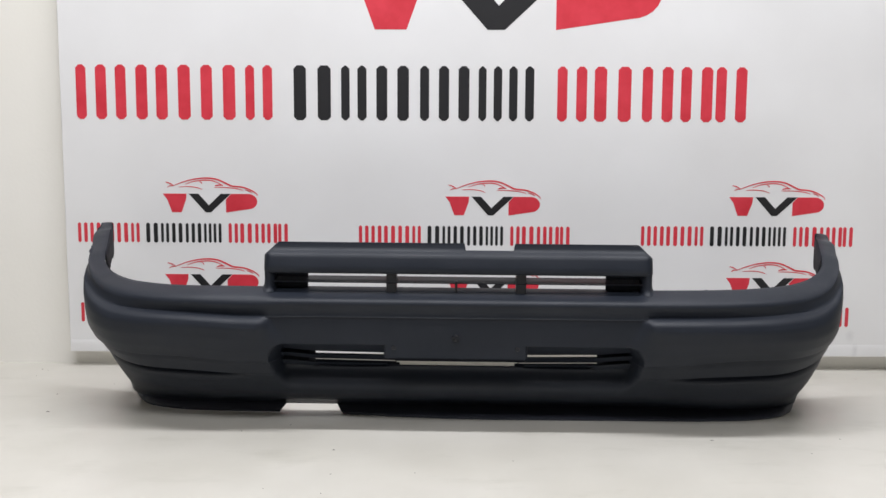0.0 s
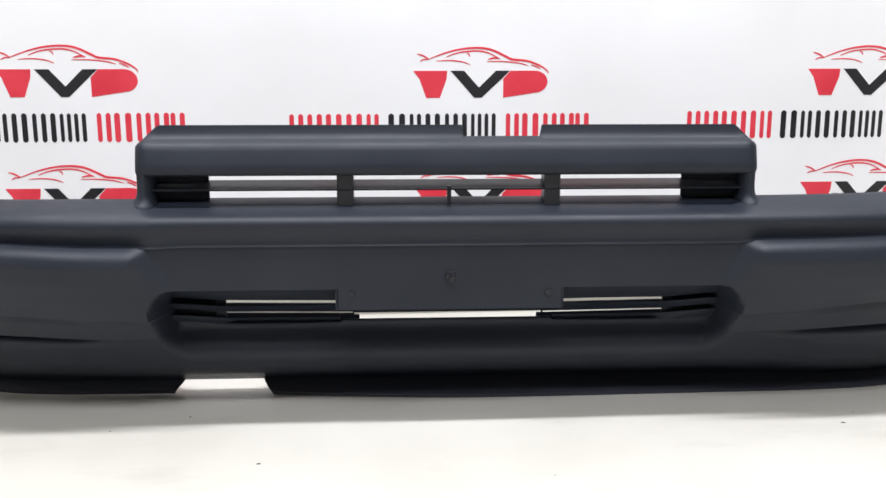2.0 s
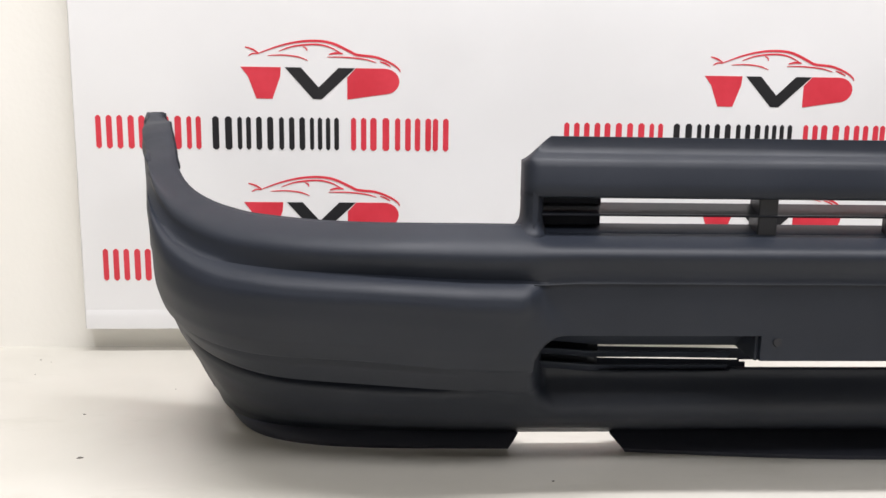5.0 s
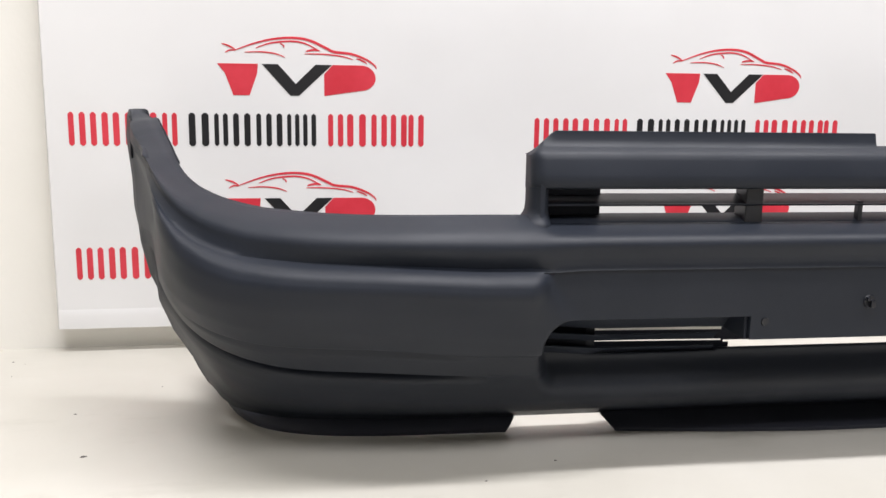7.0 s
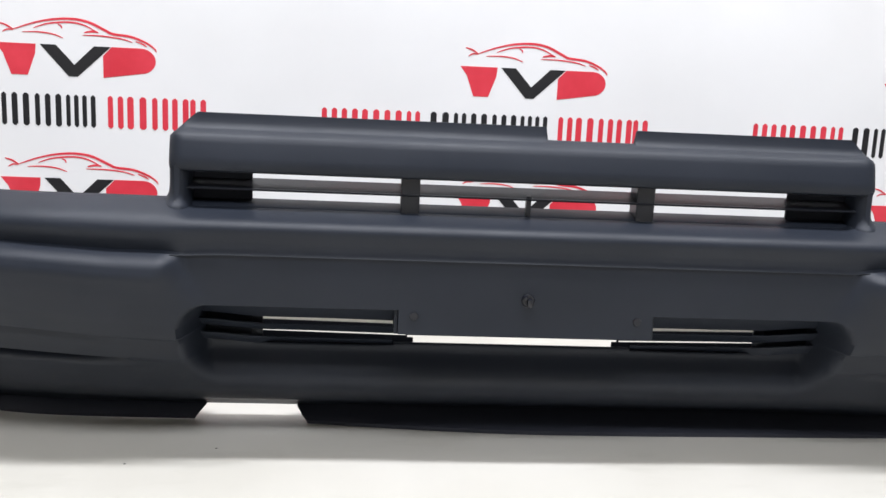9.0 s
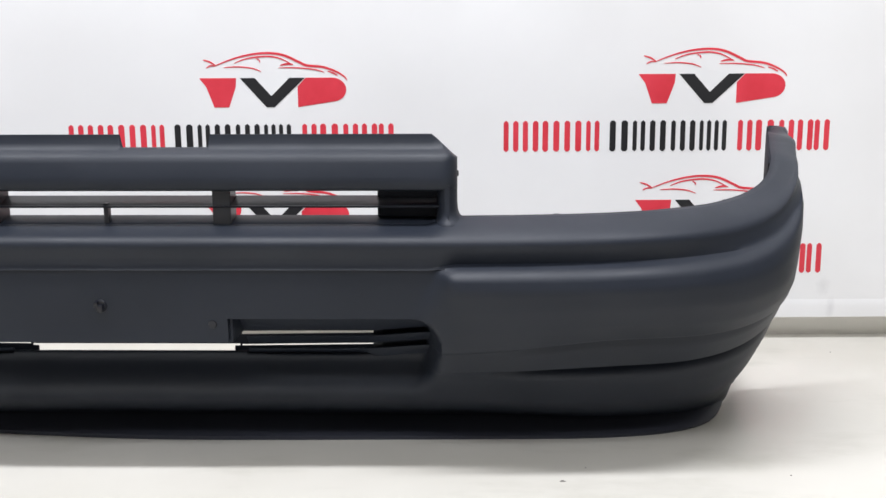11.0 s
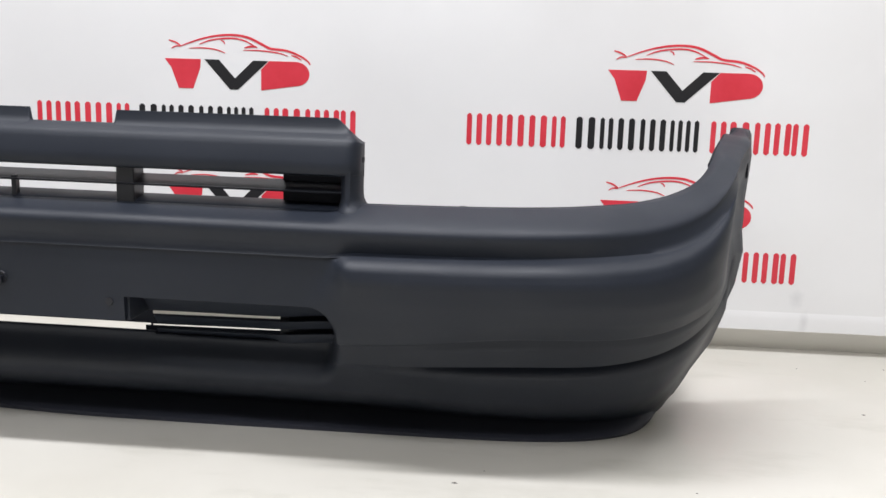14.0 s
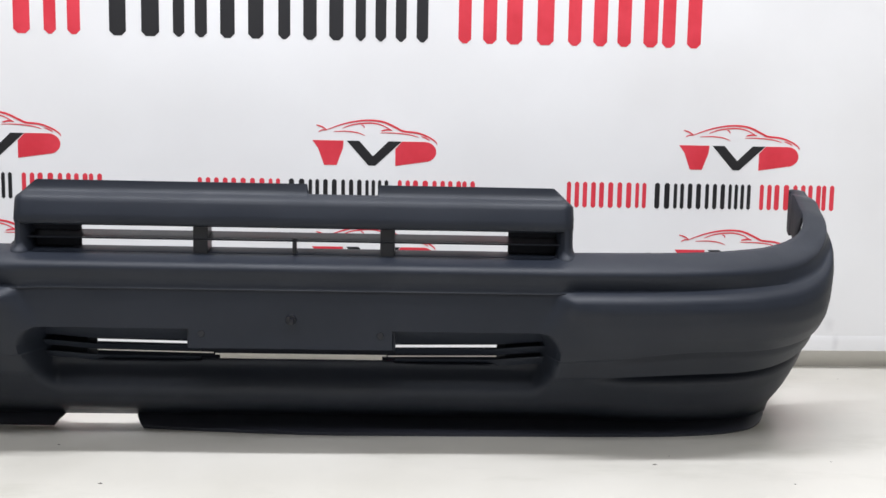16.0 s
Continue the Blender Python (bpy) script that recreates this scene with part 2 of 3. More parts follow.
def ribbon(points, thick):
    """A stroke along a smooth line, tapering at both ends."""
    pts = [Vector((p[0], p[1])) for p in points]
    fine = []
    for i in range(len(pts) - 1):
        a, b, c, d = pts[max(i - 1, 0)], pts[i], pts[i + 1], pts[min(i + 2, len(pts) - 1)]
        for s in range(6):
            t = s / 6
            fine.append(0.5 * ((2 * b) + (c - a) * t + (2 * a - 5 * b + 4 * c - d) * t * t + (3 * b - 3 * c + d - a) * t ** 3))
    fine.append(pts[-1])
    up, down = [], []
    for i, p in enumerate(fine):
        q = fine[min(i + 1, len(fine) - 1)] - fine[max(i - 1, 0)]
        side = Vector((-q.y, q.x)).normalized() * thick * (0.25 + 0.75 * math.sin(math.pi * i / (len(fine) - 1)) ** 0.6)
        up.append(p + side)
        down.append(p - side)
    return [[(up[i].x, up[i].y), (up[i + 1].x, up[i + 1].y), (down[i + 1].x, down[i + 1].y), (down[i].x, down[i].y)] for i in range(len(fine) - 1)]


def emblem(x, z, w):
    """Red bars and a black chevron under a few red swooping strokes; x, z is the upper left corner."""
    h = 0.196 * w
    P = lambda *q: [(x + a * w, z - b * h) for a, b in q]
    flat("printed_wedge", [P((0, 0), (0.045, 0.30), (0.095, 1), (0.195, 1), (0.245, 0.30), (0.25, 0))], RED)
    tip = [(x + w * (0.90 + 0.095 * math.cos(radians(a))), z - h * (0.41 - 0.41 * math.sin(radians(a)))) for a in range(90, -91, -15)]
    flat("printed_pill", [tip + P((0.665, 1.0), (0.665, 0.30), (0.72, 0))], RED)
    flat("printed_chevron", [P((0.275, 0.0), (0.375, 0.0), (0.485, 0.62), (0.45, 1.0)), P((0.485, 0.62), (0.61, 0.0), (0.715, 0.0), (0.505, 1.0), (0.45, 1.0))], BLACK)
    Q = lambda *q: [(x + a * w, z + b * h) for a, b in q]
    t = 0.0055 * w
    lines = (
        (t, ((0.03, 0.62), (0.075, 0.55), (0.115, 0.43))),
        (1.5 * t, ((0.115, 0.43), (0.24, 0.66), (0.36, 0.80), (0.48, 0.84), (0.58, 0.76), (0.68, 0.53), (0.73, 0.42), (0.84, 0.36), (0.93, 0.20), (0.985, 0.02), (1.0, -0.1))),
        (t, ((0.24, 0.50), (0.33, 0.66), (0.46, 0.73), (0.55, 0.66), (0.63, 0.46))),
        (0.8 * t, ((0.17, 0.36), (0.27, 0.38), (0.36, 0.33), (0.42, 0.22))),
        (0.8 * t, ((0.54, 0.34), (0.66, 0.34), (0.78, 0.28), (0.85, 0.18))),
        (1.2 * t, ((0.55, 0.42), (0.60, 0.47), (0.64, 0.45))),
        (0.8 * t, ((0.05, 0.34), (0.08, 0.42), (0.115, 0.41))),
        (0.8 * t, ((0.39, 0.66), (0.41, 0.60), (0.415, 0.52))),
        (0.9 * t, ((0.87, 0.22), (0.91, 0.15), (0.94, 0.06))),
    )
    for thick, line in lines:
        flat("printed_stroke", ribbon(Q(*line), thick), RED)


for row_z in (0.0, -0.1945):
    for n, sag in enumerate((0.4235, 0.4200, 0.4225)):
        ex = -0.700 + 0.6765 * n
        emblem(ex, sag + row_z, 0.2275)
        word_row(ex - 0.208, sag + row_z - 0.0705 - 0.0475, 0.508, 0.0475)
word_row(-0.902, 0.599, 1.591, 0.128)
emblem(-0.262, 0.957, 0.745)

# ---- the bumper ----
# the moulding's front in profile from the top inner edge down: height, depth
PROFILE = [
    (0.274, 1.815), (0.271, 1.807), (0.266, 1.796), (0.26, 1.786), (0.2545, 1.779),
    (0.249, 1.7755), (0.2435, 1.7770), (0.238, 1.7797), (0.233, 1.7824), (0.2285, 1.7843),
    (0.2225, 1.7705), (0.216, 1.764), (0.208, 1.762), (0.202, 1.761), (0.18, 1.766),
    (0.155, 1.776), (0.132, 1.789), (0.1305, 1.7975), (0.104, 1.813), (0.099, 1.819),
    (0.085, 1.831), (0.06, 1.851), (0.042, 1.874), (0.032, 1.898), (0.022, 1.919), (0.015, 1.929),
]
# its plan at some heights: height, widest reach, depth of the corner, rear end, reach there, rise at the end
PLAN = [
    (0.274, 0.7531, 0.2444, 2.185, 0.7995, 0.07982),
    (0.271, 0.769, 0.2455, 2.185, 0.8125, 0.07702),
    (0.266, 0.7704, 0.2478, 2.181, 0.8165, 0.07849),
    (0.2545, 0.7629, 0.2441, 2.172, 0.8185, 0.08519),
    (0.2435, 0.7586, 0.2382, 2.165, 0.82, 0.09281),
    (0.2285, 0.7601, 0.2277, 2.158, 0.8198, 0.09624),
    (0.2225, 0.7561, 0.215, 2.152, 0.8196, 0.09654),
    (0.208, 0.7518, 0.2053, 2.14, 0.8158, 0.0906),
    (0.18, 0.7468, 0.1966, 2.115, 0.8076, 0.08156),
    (0.155, 0.7472, 0.1826, 2.095, 0.8034, 0.07802),
    (0.132, 0.749, 0.1846, 2.08, 0.7982, 0.08059),
    (0.104, 0.7468, 0.1877, 2.063, 0.7956, 0.09534),
    (0.085, 0.7427, 0.2085, 2.06, 0.7869, 0.07587),
    (0.06, 0.724, 0.2009, 2.057, 0.7646, 0.04865),
    (0.04, 0.705, 0.1632, 2.05, 0.7429, 0.03067),
    (0.015, 0.7013, 0.114, 2.046, 0.7199, 0.01811),
]
FLAT = 0.37
ROUND_Z, ROUND = (0.015, 0.10, 0.18, 0.274), (3.26, 2.38, 3.22, 2.39)
WING_S, WING_K = (1.0, 1.3, 1.45, 1.55, 1.65, 1.75, 1.85, 1.95, 2.0, 2.1, 2.4, 3.0), (0, 0.06, 0.11, 0.19, 0.31, 0.48, 0.66, 0.77, 0.832, 0.866, 0.935, 1.0)

STRIP_S, STRIP = (1.6, 1.7, 1.8, 1.9, 1.95, 2.0, 2.1, 2.25, 2.6, 2.8), (0, 0.002, 0.007, 0.0103, 0.0095, 0.0065, 0.0045, 0.003, 0.001, 0)


def row_at(z):
    """The moulding's numbers at any height: height, front and the plan's five."""
    row = [z, float(np.interp(-z, [-p[0] for p in PROFILE], [p[1] for p in PROFILE]))]
    return row + [float(np.interp(-z, [-p[0] for p in PLAN], [p[k] for p in PLAN])) for k in range(1, 6)]


def on_row(row, s):
    """A point of one half: s 0 to 1 along the straight front, 1 to 2 round the corner, 2 to 3 back along the side."""
    z, front, wide, deep, rear, reach, rise = row
    if s <= 1:
        x, y = FLAT * s, front
    elif s <= 2:
        t = (s - 1) * math.pi / 2
        power = float(np.interp(z, ROUND_Z, ROUND))
        x = FLAT + (wide - FLAT) * math.sin(t) ** (2 / power)
        y = front + deep * (1 - math.cos(t) ** (2 / power))
    else:
        x, y = wide, front + deep + (max(rear, front + deep + 0.004) - front - deep) * (s - 2)
    if s > 1:
        # the side bows outwards ever more towards its rear end
        start = front + 0.35 * deep
        back = max(y - start, 0) / (rear - start)
        x += (reach - wide) * back ** 2.2 + 0.012 * smooth(0.19, 0.24, z) * smooth(0.2738, 0.2710, z) * smooth(0.38, 0.70, back) * smooth(1.0, 0.70, back)
    if s > 1.6:
        # the wing's top is a broad strip
        x -= float(np.interp(s, STRIP_S, STRIP)) * smooth(0.2712, 0.274, z)
    low = smooth(0.212, 0.150, z)
    k = (1 - low) * float(np.interp(s, WING_S, WING_K)) + low * smooth(1.35, 2.9 - 0.45 * smooth(0.22, 0.15, z), s)
    if s > 2.4 and z > 0.22:
        # the tip is cut off level
        k += smooth(2.45, 3.0, s) * float(np.interp(z, (0.2225, 0.2285, 0.2435, 0.2545, 0.266, 0.271, 0.274), (0, 0.004, 0.0095, 0.0120, 0.0077, 0.0054, 0))) / rise
        k -= 0.007 / rise * smooth(0.2712, 0.274, z) * smooth(2.4, 2.55, s) * smooth(2.99, 2.90, s)
    return x, y, z + rise * k


def recess(x, z):
    """How far a place lies in the lower intake: 0 outside, 1 inside, with round ends."""
    up, down = max(z - 0.138, 0) / 0.0330, max(0.138 - z, 0) / 0.075
    end = 0.316 + 0.033 * math.sqrt(max(1 - up * up, 0)) if z >= 0.138 else 0.316 + 0.033 * math.sqrt(max(1 - down * down, 0))
    return smooth(end + 0.004, end - 0.020, x)


def front_point(row, s):
    """The moulding's own shape across the middle: number-plate pad and intake."""
    if 0.2225 < row[0] < 0.249 and s > 1.05:
        # the groove under the crest runs out round the corner
        soft = 1.7755 - 0.19 * (0.249 - row[0]) + 0.0035 * math.sin(math.pi * (0.249 - row[0]) / 0.0265)
        row = [row[0], row[1] + (soft - row[1]) * 0.8 * smooth(1.05, 1.85, s)] + list(row[2:])
    x, y, z = on_row(row, s)
    low = smooth(0.215, 0.165, z)
    pad = smooth(0.366 + 0.03 * low, 0.339 - 0.03 * low, x)
    if row[0] < 0.2255 and pad > 0:
        flat_y = 1.7824 - 0.0004 * smooth(0.2225, 0.207, z) + 0.0022 * smooth(0.207, 0.15, z)
        y = y + (max(flat_y, y) - y) * pad
    elif row[0] < 0.246 and pad > 0:
        # between the crest and the pad the groove is shallow, with a fine crease at its foot
        shallow = min(y, 1.7808) + 0.0018 * smooth(0.2305, 0.2262, row[0])
        y = y + (shallow - y) * pad
    if z <= 0.17045 and z > 0.052:
        r = recess(x, z)
        if x < 0.1315 and z >= 0.1453:
            r = 0.0
        deep = 1.857 + (y - 1.857) * smooth(0.108, 0.058, z)
        y = y + (max(deep, y) - y) * r
    # a fine line scored along the side
    if 0.120 < row[0] < 0.1325 and s > 1.02:
        score = 0.0045 * smooth(0.1325, 0.1308, row[0]) * smooth(0.120, 0.1295, row[0]) * smooth(1.02, 1.10, s) * smooth(2.3, 1.6, s)
        y, x = y + score, x - 0.5 * score * smooth(1.4, 1.9, s)
    # under the grille the top lies flat and lower, and meets the sill
    if row[0] > 0.256:
        z -= (row[0] - 0.256) * 0.46 * smooth(0.362, 0.336, x)
    elif 0.210 < row[0] < 0.245:
        z -= 0.003 * smooth(0.210, 0.222, row[0]) * smooth(0.245, 0.233, row[0]) * smooth(0.372, 0.336, x)
    # the long dart: below it the side steps back
    if 0.06 < row[0] < 0.1039 and s > 1:
        cut = float(np.interp(row[0], (0.06, 0.079, 0.085, 0.091, 0.096, 0.101, 0.1034, 0.1039), (0, 0.0, 0.001, 0.003, 0.009, 0.021, 0.026, 0.0)))
        y, x = y + cut * (0.6 * smooth(1.035, 1.065, s) + 0.4 * smooth(1.06, 1.2, s)) * smooth(2.5, 1.7, s), x - 0.55 * cut * smooth(1.4, 1.8, s) * smooth(2.6, 1.9, s)
    return x, y, z


def skew(side, x, level=0.25):
    """The moulding stands a little out of true: its ends lean to one side."""
    return side * x + (0.0069 + 0.0056 * smooth(0.17, 0.06, level)) * smooth(0.38, 0.78, x)


SAG_Z = (0.0, 0.06, 0.10, 0.13, 0.2085, 0.274)
SAG = {-1: (0.0010, 0.0050, 0.0047, 0.0102, 0.0065, -0.0036), 1: (-0.0093, -0.0046, 0.0041, 0.0148, -0.0016, -0.0017)}


def lift(side, x, level=0.25, y=1.8):
    """The two ends do not stand quite level: a few millimetres up or down at each height."""
    sag = float(np.interp(level, SAG_Z, SAG[side])) * smooth(0.36, 0.55, x)
    if side > 0:
        return sag - 0.0015 * smooth(0.4, 0.8, x)
    shoulder = 0.004 * smooth(0.42, 0.70, x) * smooth(0.10, 0.22, level)
    groove = 0.005 * smooth(0.30, 0.40, x) * smooth(0.185, 0.215, level) * smooth(0.262, 0.240, level)
    return sag + 0.014 * smooth(1.98, 2.15, y) * smooth(0.12, 0.22, level) - shoulder - groove


LEVELS = [0.274, 0.2725, 0.271, 0.2685, 0.266, 0.263, 0.260, 0.257, 0.2545, 0.252, 0.249, 0.2465, 0.2435, 0.2405, 0.238, 0.2355, 0.233, 0.2285]
LEVELS += [0.2257, 0.2250, 0.2225, 0.219, 0.216, 0.212, 0.208, 0.202, 0.196, 0.188, 0.182, 0.177, 0.1735, 0.1708, 0.1704, 0.1695, 0.168, 0.166, 0.163, 0.160, 0.156, 0.153, 0.150, 0.1456, 0.1452]
LEVELS += [0.142, 0.139, 0.136, 0.1335, 0.1325, 0.1308, 0.1295, 0.127, 0.124, 0.121, 0.1185, 0.1180, 0.115, 0.112, 0.109, 0.1065, 0.1040, 0.1034, 0.1010, 0.0985, 0.096, 0.0935, 0.091, 0.088, 0.085, 0.082, 0.079, 0.076, 0.073, 0.070, 0.067, 0.064, 0.060, 0.050, 0.040, 0.030, 0.022, 0.015]
STEPS = [0, 0.05, 0.13, 0.22, 0.30, 0.353, 0.357, 0.45, 0.55, 0.65, 0.74, 0.78, 0.80, 0.815, 0.828, 0.84, 0.85, 0.86, 0.87, 0.88, 0.89, 0.90, 0.91, 0.92, 0.93, 0.94, 0.95, 0.96, 0.97, 0.985, 1.0]
STEPS += [1 + k / 34 for k in range(1, 34)] + [1.98, 1.989, 1.995, 1.9985, 2.0] + [2 + k / 12 for k in range(1, 13)]


def eased(z):
    """A row whose crest is rounded over its neighbours."""
    row = row_at(z)
    if 0.2355 < z < 0.2720:
        row[1] = (row_at(z - 0.003)[1] + row[1] + row_at(z + 0.003)[1]) / 3
    return row


def half_rows(side):
    return [[(skew(side, p[0], z), p[1], p[2] + lift(side, p[0], z, p[1])) for p in (front_point(eased(z), s) for s in STEPS)] for z in LEVELS]


def cover():
    bm = bmesh.new()

    def keep(i, j):
        x = FLAT * (STEPS[j] + STEPS[j + 1]) / 2
        z = (LEVELS[i] + LEVELS[i + 1]) / 2
        if STEPS[j + 1] > 1:
            return True
        if 0.1155 < z < 0.1453 and x < 0.1315:
            return False
        return not (0.1121 < z < 0.1704 and 0.1315 < x < 0.280)

    for side in (-1, 1):
        grid_into(bm, half_rows(side), keep)
    bmesh.ops.remove_doubles(bm, verts=bm.verts[:], dist=0.00005)
    return bm


def lip(steps, ends):
    """The thin spoiler shelf under the chin between two places along the front, each a side and a step."""
    prof = ((0.034, 1.934, 0.716, 0.0), (0.021, 1.931, 0.714, 0.0), (0.015, 1.916, 0.709, 0.007), (0.009, 1.890, 0.701, 0.029), (0.005, 1.881, 0.695, 0.037), (0.0005, 1.881, 0.690, 0.039), (0.0005, 1.890, 0.685, 0.035), (0.005, 1.906, 0.687, 0.025), (0.012, 1.929, 0.692, 0.008))
    rows = []
    for z, front, wide, give in prof:
        line = []
        for t in steps:
            side, s = (-1 if t < 0 else 1), abs(t)
            if s <= 1:
                x, y = FLAT * s, front
            else:
                a = min(s - 1, 1.0) * math.pi / 2
                x = FLAT + (wide - 0.0021 - FLAT) * math.sin(a) ** (2 / 3.73)
                y = front + 0.193 * (1 - math.cos(a) ** (2 / 3.73)) + 0.03 * max(s - 2, 0)
            # one end of the lip is bent back
            bent = smooth(-0.06, 0.37, -side * x)
            wrap = smooth(1.40, 2.3, s) * smooth(0.004, 0.021, z)
            line.append((skew(side, x + 0.006 * wrap, 0.06), y + 0.004 * smooth(0.1, 0.5, x) + 0.80 * give * bent, z + 0.030 * wrap))
        a, b = ends
        k = smooth(0.020, 0.0, z)
        if a is not None:
            line[0] = (a[0] + (a[1] - a[0]) * k, line[0][1], line[0][2])
        if b is not None:
            line[-1] = (b[0] + (b[1] - b[0]) * k, line[-1][1], line[-1][2])
        rows.append(line)
    bm = bmesh.new()
    grid_into(bm, rows + [rows[0]])
    bmesh.ops.remove_doubles(bm, verts=bm.verts[:], dist=0.00005)
    bmesh.ops.holes_fill(bm, edges=[e for e in bm.edges if e.is_boundary])
    return bm


BUMPER_POSE = pose(-0.0008, 1.80, 0.0, 0, 0.15, -0.91) @ Matrix.Translation((0, -1.80, 0))
bumper = tagged(new("car_bumper"), "dark grey textured plastic front car bumper standing on the floor", "bumper")
bumper.matrix_world = BUMPER_POSE
shell = part("bumper_cover", cover(), PLASTIC, bumper, smooth=48)
sol = shell.modifiers.new("thickness", "SOLIDIFY")
sol.thickness, sol.offset = 0.0035, -1.0
left_lip = [-s for s in STEPS[::-1] if s >= 0.96 and s <= 2.6]
right_lip = [-0.62, -0.5, -0.35, -0.2] + [s for s in STEPS if s <= 2.6]
part("spoiler_lip", lip(left_lip, (None, (-0.343, -0.357))), LIP, bumper, "thin black lip under the chin", smooth=40)
part("spoiler_lip", lip(right_lip, ((-0.242, -0.226), None)), LIP, bumper, "thin black lip under the chin", smooth=40)


# upper grille: a boxed frame with pillars, a slat, dividers and blank ends
def beam():
    prof = [(1.829, 0.3010), (1.8085, 0.3025), (1.8030, 0.3045), (1.8005, 0.309), (1.8022, 0.318), (1.8055, 0.3315), (1.8075, 0.3368), (1.8108, 0.3402), (1.8165, 0.3435), (1.8200, 0.3462), (1.8225, 0.351), (1.824, 0.360), (1.827, 0.360), (1.8255, 0.349), (1.824, 0.342), (1.829, 0.338)]
    xs = [-0.367, -0.3665, -0.3655, -0.364, -0.362, -0.360, -0.358, -0.355, -0.351, -0.345, -0.340, -0.30, -0.2, -0.1, 0.0125, 0.0130, 0.0150, 0.0155, 0.06, 0.1055, 0.1060, 0.1080, 0.1085, 0.2, 0.30, 0.340, 0.345, 0.351, 0.355, 0.358, 0.360, 0.362, 0.364, 0.3655, 0.3665, 0.367]
    rows = []
    for x in xs:
        a = abs(x)
        line = []
        for y, z in prof:
            if z > 0.3465 and 0.0125 < x < 0.1085:
                inside = smooth(0.0125, 0.0155, x) * smooth(0.1085, 0.1055, x)
                z = z - (z - 0.3466) * inside
            # the ends are cut off slantwise above and rounded towards the back
            z = min(z, 0.360 - 0.95 * max(a - 0.341, 0))
            turn = 0.017 * (1 - math.sqrt(max(1 - (max(a - 0.351, 0) / 0.016) ** 2, 0)))
            line.append((0.0023 + 0.9951 * x, y + turn * (1 if y < 1.8265 else 0.4), z - 0.002))
        rows.append(line + [line[0]])
    bm = bmesh.new()
    grid_into(bm, rows)
    bmesh.ops.remove_doubles(bm, verts=bm.verts[:], dist=0.00005)
    bmesh.ops.holes_fill(bm, edges=[e for e in bm.edges if e.is_boundary])
    return bm


def pillar(side):
    """The boxed end that flows down into the top of the cover with a soft foot."""
    rows = []
    for z, out, inn, y0 in ((0.306, 0.367, 0.346, 1.8025), (0.296, 0.367, 0.346, 1.8025), (0.288, 0.367, 0.346, 1.8025), (0.282, 0.3673, 0.346, 1.8022), (0.278, 0.3678, 0.346, 1.8018), (0.2745, 0.3692, 0.3455, 1.8010), (0.271, 0.3718, 0.345, 1.7993), (0.268, 0.3736, 0.3445, 1.7972), (0.2657, 0.3750, 0.344, 1.7950), (0.261, 0.3755, 0.344, 1.7945), (0.255, 0.3755, 0.344, 1.7945)):
        pts = [(inn, 1.834), (inn, y0 + 0.018), (inn + 0.003, y0 + 0.008), (inn + 0.008, y0 + 0.002), (inn + 0.013, y0), (out - 0.013, y0 + 0.0005), (out - 0.008, y0 + 0.003), (out - 0.003, y0 + 0.008), (out, y0 + 0.017), (out, 1.834)]
        rows.append([(0.0023 + 0.9951 * side * x, y, z) for x, y in pts])
    bm = bmesh.new()
    grid_into(bm, [r + [r[0]] for r in rows])
    bmesh.ops.remove_doubles(bm, verts=bm.verts[:], dist=0.00005)
    bmesh.ops.holes_fill(bm, edges=[e for e in bm.edges if e.is_boundary])
    return bm


def slat(x0, x1, y0, y1, z, thick, fall, bow=0.0):
    """A blade with rounded front edge, higher at the back by fall."""
    prof = [(y0, z), (y0 + 0.001, z + thick * 0.5), (y0 + 0.004, z + thick * 0.6), (y1, z + fall + thick * 0.4), (y1, z + fall - thick * 0.4), (y0 + 0.004, z - thick * 0.55), (y0 + 0.001, z - thick * 0.5)]
    n = 12
    rows = []
    for i in range(n + 1):
        x = x0 + (x1 - x0) * i / n
        rows.append([(x, y + bow * x * x, zz) for y, zz in prof + prof[:1]])
    bm = bmesh.new()
    grid_into(bm, rows)
    bmesh.ops.remove_doubles(bm, verts=bm.verts[:], dist=0.00005)
    bmesh.ops.holes_fill(bm, edges=[e for e in bm.edges if e.is_boundary])
    return bm


def blade(x0, x1, y0, z0, y1, z1, out):
    """A leaning louvre: its upper edge forward, its lower edge back, its outer end brought forward."""
    prof = [(y0, z0 - 0.0008), (y0 + 0.0008, z0), (y0 + 0.0030, z0 - 0.0006), (y1 + 0.0020, z1 + 0.0010), (y1, z1), (y1 - 0.0016, z1 + 0.0006)]
    rows = []
    for i in range(29):
        x = x0 + (x1 - x0) * i / 28
        fore = out * smooth(0.256, 0.296, abs(x))
        rows.append([(x, y + 0.05 * (abs(x) - 0.13) ** 2 - fore, z + 0.28 * fore + 0.004 * smooth(0.265, 0.34, abs(x))) for y, z in prof + prof[:1]])
    bm = bmesh.new()
    grid_into(bm, rows)
    bmesh.ops.remove_doubles(bm, verts=bm.verts[:], dist=0.00005)
    bmesh.ops.holes_fill(bm, edges=[e for e in bm.edges if e.is_boundary])
    return bm


part("grille_frame", beam(), PLASTIC, bumper, smooth=40)
sill = bmesh.new()
grid_into(sill, [[(x, y, z) for x in (-0.352, -0.2, 0.0, 0.2, 0.352)] for y, z in ((1.806, 0.2585), (1.8105, 0.2640), (1.816, 0.2668), (1.823, 0.2690), (1.831, 0.2704), (1.842, 0.2710), (1.842, 0.2670), (1.823, 0.264))])
part("grille_sill", sill, PLASTIC, bumper, smooth=50)
